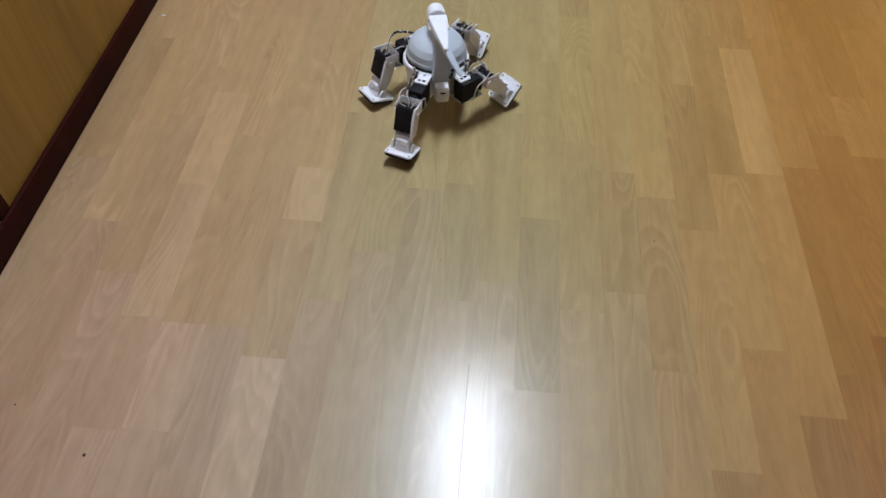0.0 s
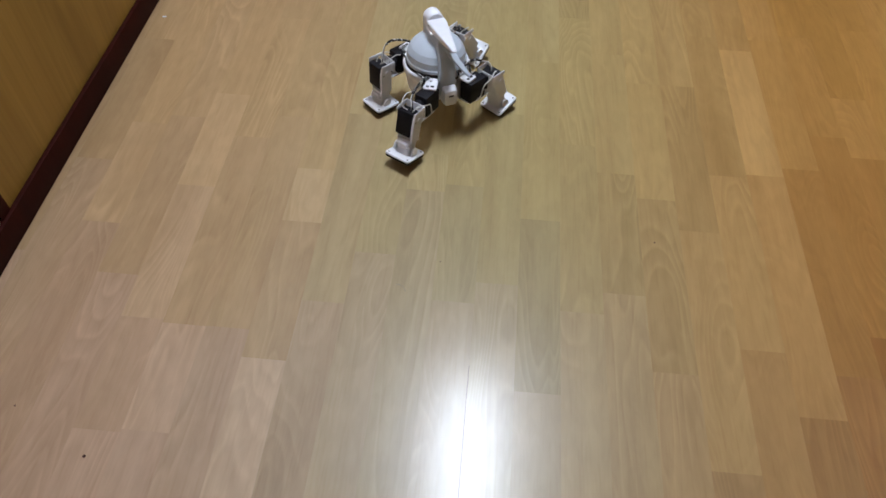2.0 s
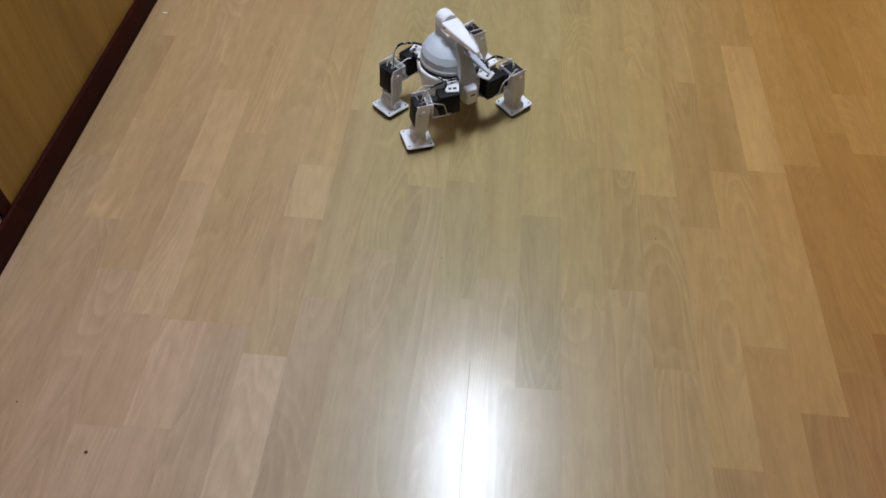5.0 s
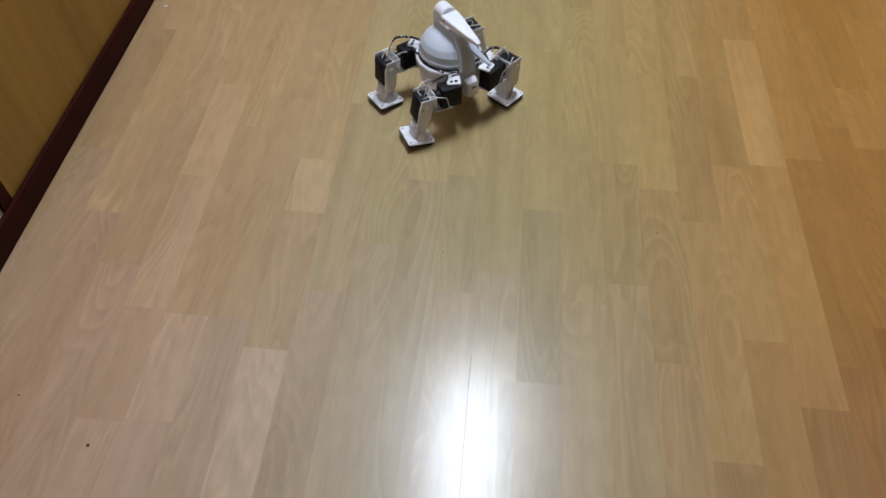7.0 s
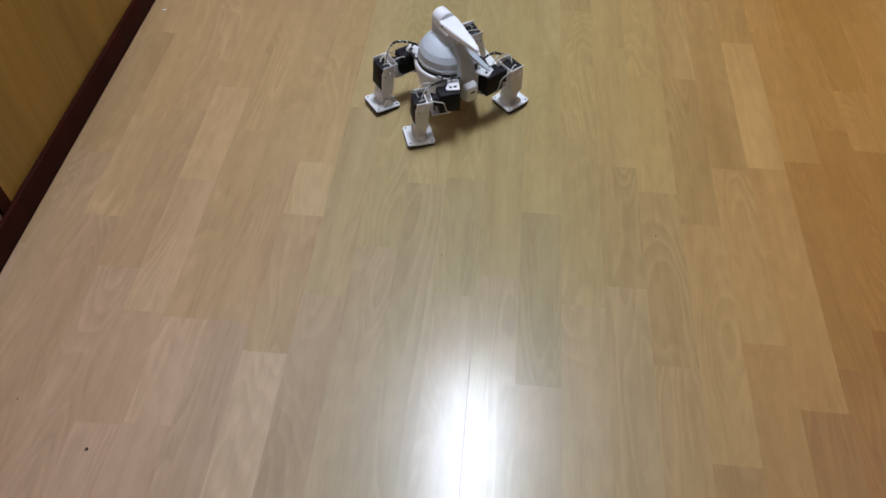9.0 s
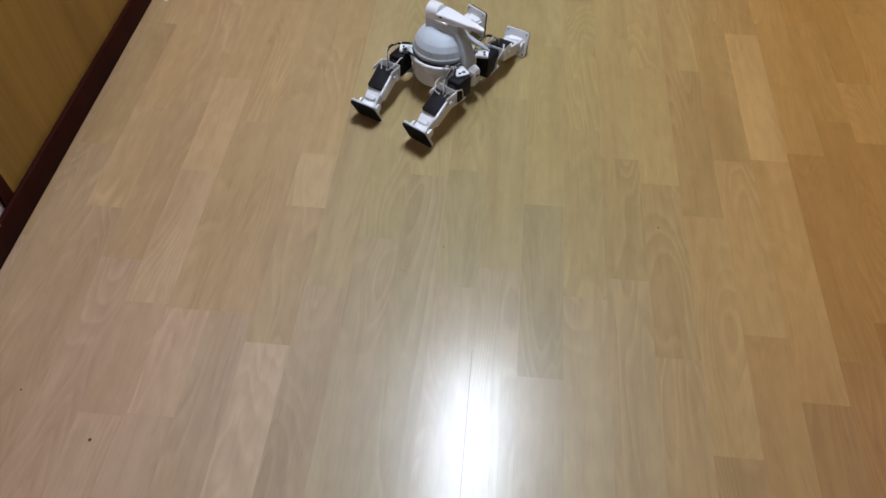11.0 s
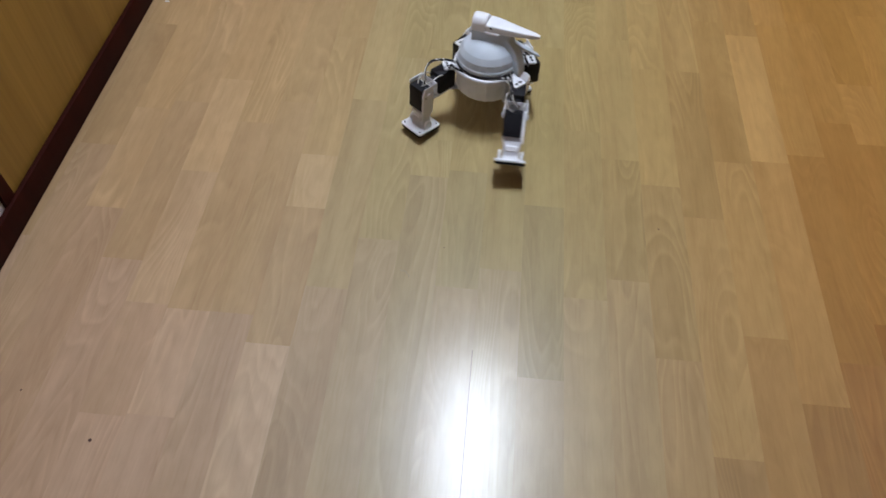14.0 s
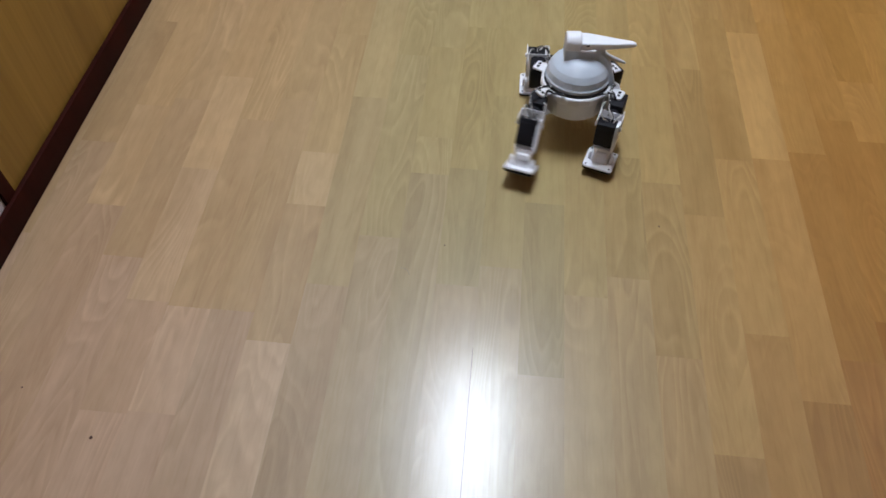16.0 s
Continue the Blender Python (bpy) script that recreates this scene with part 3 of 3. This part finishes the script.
known = {
    -1: [(0.30, -0.2), (0.857, -0.8), (1.2, 0.2)],
    0: [(0.05, -0.5), (0.718, 0.7), (0.956, 0.1)],
    1: [(0.12, 0.0), (0.62, -0.1), (0.98, 0.2)],
    2: [(0.0, 0.5), (0.367, -0.1), (0.545, 0.8), (0.812, 0.8), (1.05, 0.2)],
    3: [(0.0, 0.3), (0.372, 1.0), (0.54, -0.2), (0.939, 0.15), (1.3, 0.0)],
    4: [(0.0, -0.3), (0.541, -0.1), (1.0, 0.0)],
    5: [(0.10, 0.9), (0.495, -0.4), (0.752, 1.0), (0.872, 0.1), (1.2, -0.2)],
    6: [(0.0, -0.1), (0.60, 0.1), (1.02, 0.4)],
    7: [(0.12, 0.1), (0.70, 0.0), (1.15, 0.1)],
    8: [(0.1, 0.0), (0.842, 0.7), (0.93, 0.2), (1.18, 0.2)],
    9: [(0.1, 0.0), (0.62, -0.1), (0.86, -0.1), (1.25, 0.3)],
    10: [(0.25, 0.1), (0.66, 0.1), (1.05, 0.4)],
    11: [(0.31, -0.25), (0.48, -0.45), (0.796, 0.3), (1.21, 0.5)],
    12: [(0.20, 0.3), (0.62, 0.1), (0.98, 0.3)],
    13: [(0.28, 0.2), (0.66, -0.5), (0.916, 0.2), (1.25, 0.3)],
    14: [(0.12, 0.1), (0.53, 0.0), (0.862, 0.3), (1.165, 0.3)],
    15: [(0.0, -0.4), (0.391, 0.7), (0.798, -0.6), (1.165, 0.1)],
    16: [(0.26, 0.2), (0.58, 0.3), (0.93, -0.6), (1.33, -0.2)],
    17: [(0.0, -0.6), (0.48, 0.3), (0.938, 1.1), (1.291, -0.2)],
    18: [(0.14, -0.1), (0.55, -0.9), (0.96, -0.2), (1.33, 0.2)],
    19: [(0.1, -0.7), (0.62, -0.8), (1.05, -0.3), (1.35, -0.5)],
    20: [(0.2, -0.6), (0.70, -0.5), (1.0, 0.3), (1.162, -0.6)],
}
for n in range(-2, 27):
    strip(n, known.get(n) or [(pieces.uniform(-0.3, 0.3), pieces.uniform(-1, 1))])
# an open joint between two strips
gap = finish(block((-0.0003, 0.30, -0.0004), (0.0003, 0.515, 0.0003)), "gap", SUBFLOOR, floor, "dark open joint between two strips", None, 0)


# ---- movement ----


def between(rows, t):
    """The angles of a leg at time t, along a smooth curve that never overshoots its rows."""
    def slope(j, c):
        if j == 0 or j == len(rows) - 1:
            return 0.0
        (a, *p), (b, *q), (d, *r) = rows[j - 1:j + 2]
        u, v = (q[c] - p[c]) / (b - a), (r[c] - q[c]) / (d - b)
        return 2 * u * v / (u + v) if u * v > 0 else 0.0

    for j in range(len(rows) - 1):
        (a, *p), (b, *q) = rows[j], rows[j + 1]
        if t <= b:
            h, k = b - a, (t - a) / (b - a)
            return [(1 + 2 * k) * (1 - k) ** 2 * p[c] + k * (1 - k) ** 2 * h * slope(j, c) + k * k * (3 - 2 * k) * q[c] + k * k * (k - 1) * h * slope(j + 1, c)
                    for c in range(2)]
    return rows[-1][1:]


def swing(i, rows):
    """Moves leg i: rows of seconds, degrees of yaw from its resting heading, degrees by which the shin swings outward."""
    hip, knee = [], []
    for k in range(161):
        t = k / 10
        yaw, out = between(rows, t)
        base = pose(*HUB[i], 0, 0, 0, REST[i] + yaw)
        hip.append((t, base))
        knee.append((t, base @ pose(KNEE_R, 0, KNEE_Z, 0, -out)))
    walk(upper_legs[i], hip)
    walk(lower_legs[i], knee)


def motions():
    walk(robot, [
        (0, pose(-0.1032, 1.0607, 0.0413, -1.9, -2.1, -75.2)),
        (0.5, pose(-0.1032, 1.0607, 0.0413, -1.9, -2.1, -75.2)),
        (1, pose(-0.1035, 1.0618, 0.0400, -1.9, -2.2, -75.6)),
        (1.5, pose(-0.1066, 1.0556, 0.0425, -2.2, -2.4, -72.4)),
        (2, pose(-0.1014, 1.0501, 0.0434, -1.2, -2.5, -63.9)),
        (2.5, pose(-0.0996, 1.0490, 0.0420, -0.6, -1.0, -62.8)),
        (3, pose(-0.0950, 1.0540, 0.0407, -0.8, -1.0, -57.7)),
        (3.5, pose(-0.0997, 1.0523, 0.0404, 0.0, 0.1, -57.4)),
        (4, pose(-0.0883, 1.0529, 0.0401, 0.1, 0.2, -55.6)),
        (6.5, pose(-0.0750, 1.0437, 0.0404, 0.3, -0.6, -51.9)),
        (7, pose(-0.0823, 1.0476, 0.0423, -0.3, -0.3, -50.4)),
        (7.5, pose(-0.0831, 1.0462, 0.0411, 0.2, 0.0, -53.1)),
        (8, pose(-0.0806, 1.0467, 0.0419, -0.5, 0.1, -50.8)),
        (8.5, pose(-0.0863, 1.0463, 0.0426, -0.1, -1.3, -54.0)),
        (9, pose(-0.0819, 1.0472, 0.0401, 0.6, 0.5, -50.1)),
        (9.2, pose(-0.0819, 1.0472, 0.0401, 0.6, 0.5, -50.1)),
        (10.1, pose(-0.0889, 1.0528, 0.0410, 0.3, -0.6, -41.6)),
        (10.8, pose(-0.0988, 1.0756, 0.0101, -3.7, -2.4, -30.8)),
        (11.3, pose(-0.0988, 1.0756, 0.0186, -2.6, -1.1, -29.1)),
        (11.5, pose(-0.0958, 1.0583, 0.0418, -0.1, -1.7, -33.1)),
        (11.65, pose(-0.0965, 1.0605, 0.0414, -0.3, -1.8, -32.2)),
        (11.8, pose(-0.0985, 1.0640, 0.0320, -1.8, -2.1, -29.6)),
        (12, pose(-0.1007, 1.0699, 0.0101, -3.7, -2.4, -26.6)),
        (12.25, pose(-0.0985, 1.0725, -0.0010, -3.7, -2.1, -26.6)),
        (12.5, pose(-0.0967, 1.0736, 0.0031, -3.7, -1.9, -26.6)),
        (13, pose(-0.1070, 1.0562, 0.0414, -0.2, -0.0, -25.8)),
        (13.3, pose(-0.1074, 1.0530, 0.0398, -0.2, 0.9, -28.2)),
        (13.5, pose(-0.0833, 1.0364, 0.0448, -3.1, -0.3, -31.7)),
        (13.7, pose(-0.0578, 1.0308, 0.0402, -2.4, -1.8, -26.0)),
        (14, pose(-0.0162, 1.0163, 0.0438, -2.6, -0.3, -16.1)),
        (14.3, pose(-0.0063, 1.0005, 0.0439, -2.4, -0.5, -15.2)),
        (14.5, pose(-0.0060, 0.9976, 0.0432, -2.8, 0.1, -13.5)),
        (14.7, pose(0.0045, 0.9888, 0.0452, -2.8, -0.3, -7.6)),
        (15, pose(0.0389, 0.9918, 0.0431, -0.7, -0.7, -15.4)),
        (15.3, pose(0.0689, 1.0015, 0.0404, -3.1, -3.7, -9.3)),
        (15.5, pose(0.0985, 0.9899, 0.0435, -3.4, -0.7, 2.2)),
        (15.8, pose(0.1249, 0.9845, 0.0423, -3.0, -0.7, 3.1)),
        (16, pose(0.1346, 0.9761, 0.0459, -3.2, 0.1, 3.4)),
    ])
    swing(0, [
        (0, 76, 46), (0.5, 76, 46), (1, 75, 44), (1.5, 63, 40), (2, 69, 20), (2.5, 60, 25), (3, 64, 9), (3.5, 64, 11),
        (4, 55, 10), (6.5, 47, -0), (7, 59, -1), (7.5, 55, 14), (8, 59, 3), (8.5, 67, 7), (9, 49, 3), (9.2, 49, 3),
        (10.1, 48, 12), (10.8, 50, 78), (11.3, 45, 66), (11.5, 47, 22), (11.65, 47, 20), (11.8, 48, 42), (12, 50, 78), (12.25, 50, 90), (12.5, 48, 84), (13, 38, 16), (13.3, 31, 2),
        (13.5, 11, 10), (13.7, 31, -4), (14, 85, -2), (14.3, 85, 3), (14.5, 85, -2), (14.7, 85, 4), (15, 17, 12), (15.3, 72, 3),
        (15.5, 72, 4), (15.8, 72, 3), (16, 72, 6),
    ])
    swing(1, [
        (0, 13, 16), (0.5, 13, 16), (1, 14, 16), (1.5, 10, 17), (2, -11, 13), (2.5, -20, 6), (3, -32, 9), (3.5, -31, 2),
        (4, -49, 4), (6.5, -64, 8), (7, -55, 10), (7.5, -58, 1), (8, -58, 6), (8.5, -54, -0), (9, -65, 3), (9.2, -65, 3),
        (10.1, -55, 10), (10.8, -47, 65), (11.3, -51, 58), (11.5, -45, 17), (11.65, -45, 15), (11.8, -46, 34), (12, -47, 65), (12.25, -47, 75), (12.5, -47, 69), (13, -49, 15), (13.3, -43, 7),
        (13.5, -52, 1), (13.7, -68, 33), (14, -31, 42), (14.3, -29, 6), (14.5, -33, 4), (14.7, -56, -5), (15, -70, -1), (15.3, -54, 57),
        (15.5, -32, 35), (15.8, -51, 6), (16, -66, -0),
    ])
    swing(2, [
        (0, 6, 44), (0.5, 6, 44), (1, 4, 47), (1.5, 4, 44), (2, -13, 37), (2.5, -22, 29), (3, -31, 37), (3.5, -42, 27),
        (4, -40, 14), (6.5, -43, 14), (7, -51, 15), (7.5, -52, 15), (8, -55, 15), (8.5, -48, 15), (9, -54, 15), (9.2, -54, 15),
        (10.1, -50, 12), (10.8, -59, 90), (11.3, -56, 69), (11.5, -45, 9), (11.65, -46, 9), (11.8, -50, 40), (12, -59, 90), (12.25, -59, 96), (12.5, -58, 92), (13, -45, 10), (13.3, -45, 10),
        (13.5, 2, 7), (13.7, -1, 47), (14, -60, 5), (14.3, -60, 5), (14.5, -60, 4), (14.7, -60, 6), (15, 7, 11), (15.3, -25, 54),
        (15.5, -50, 0), (15.8, -61, 0), (16, -48, 10),
    ])
    swing(3, [
        (0, 72, 17), (0.5, 72, 17), (1, 74, 17), (1.5, 78, 11), (2, 65, 2), (2.5, 51, 9), (3, 58, 1), (3.5, 45, 5),
        (4, 58, 5), (6.5, 54, 3), (7, 47, 4), (7.5, 39, 5), (8, 51, 3), (8.5, 36, 9), (9, 43, 6), (9.2, 43, 6),
        (10.1, 44, 11), (10.8, 51, 63), (11.3, 45, 54), (11.5, 46, 15), (11.65, 46, 13), (11.8, 48, 31), (12, 51, 63), (12.25, 51, 75), (12.5, 51, 69), (13, 48, 17), (13.3, 55, 3),
        (13.5, 73, -0), (13.7, 76, 0), (14, 20, 2), (14.3, -10, 21), (14.5, -9, 31), (14.7, 6, 39), (15, 64, 15), (15.3, 56, 8),
        (15.5, 9, 5), (15.8, -6, 35), (16, 28, 27),
    ])


motions()
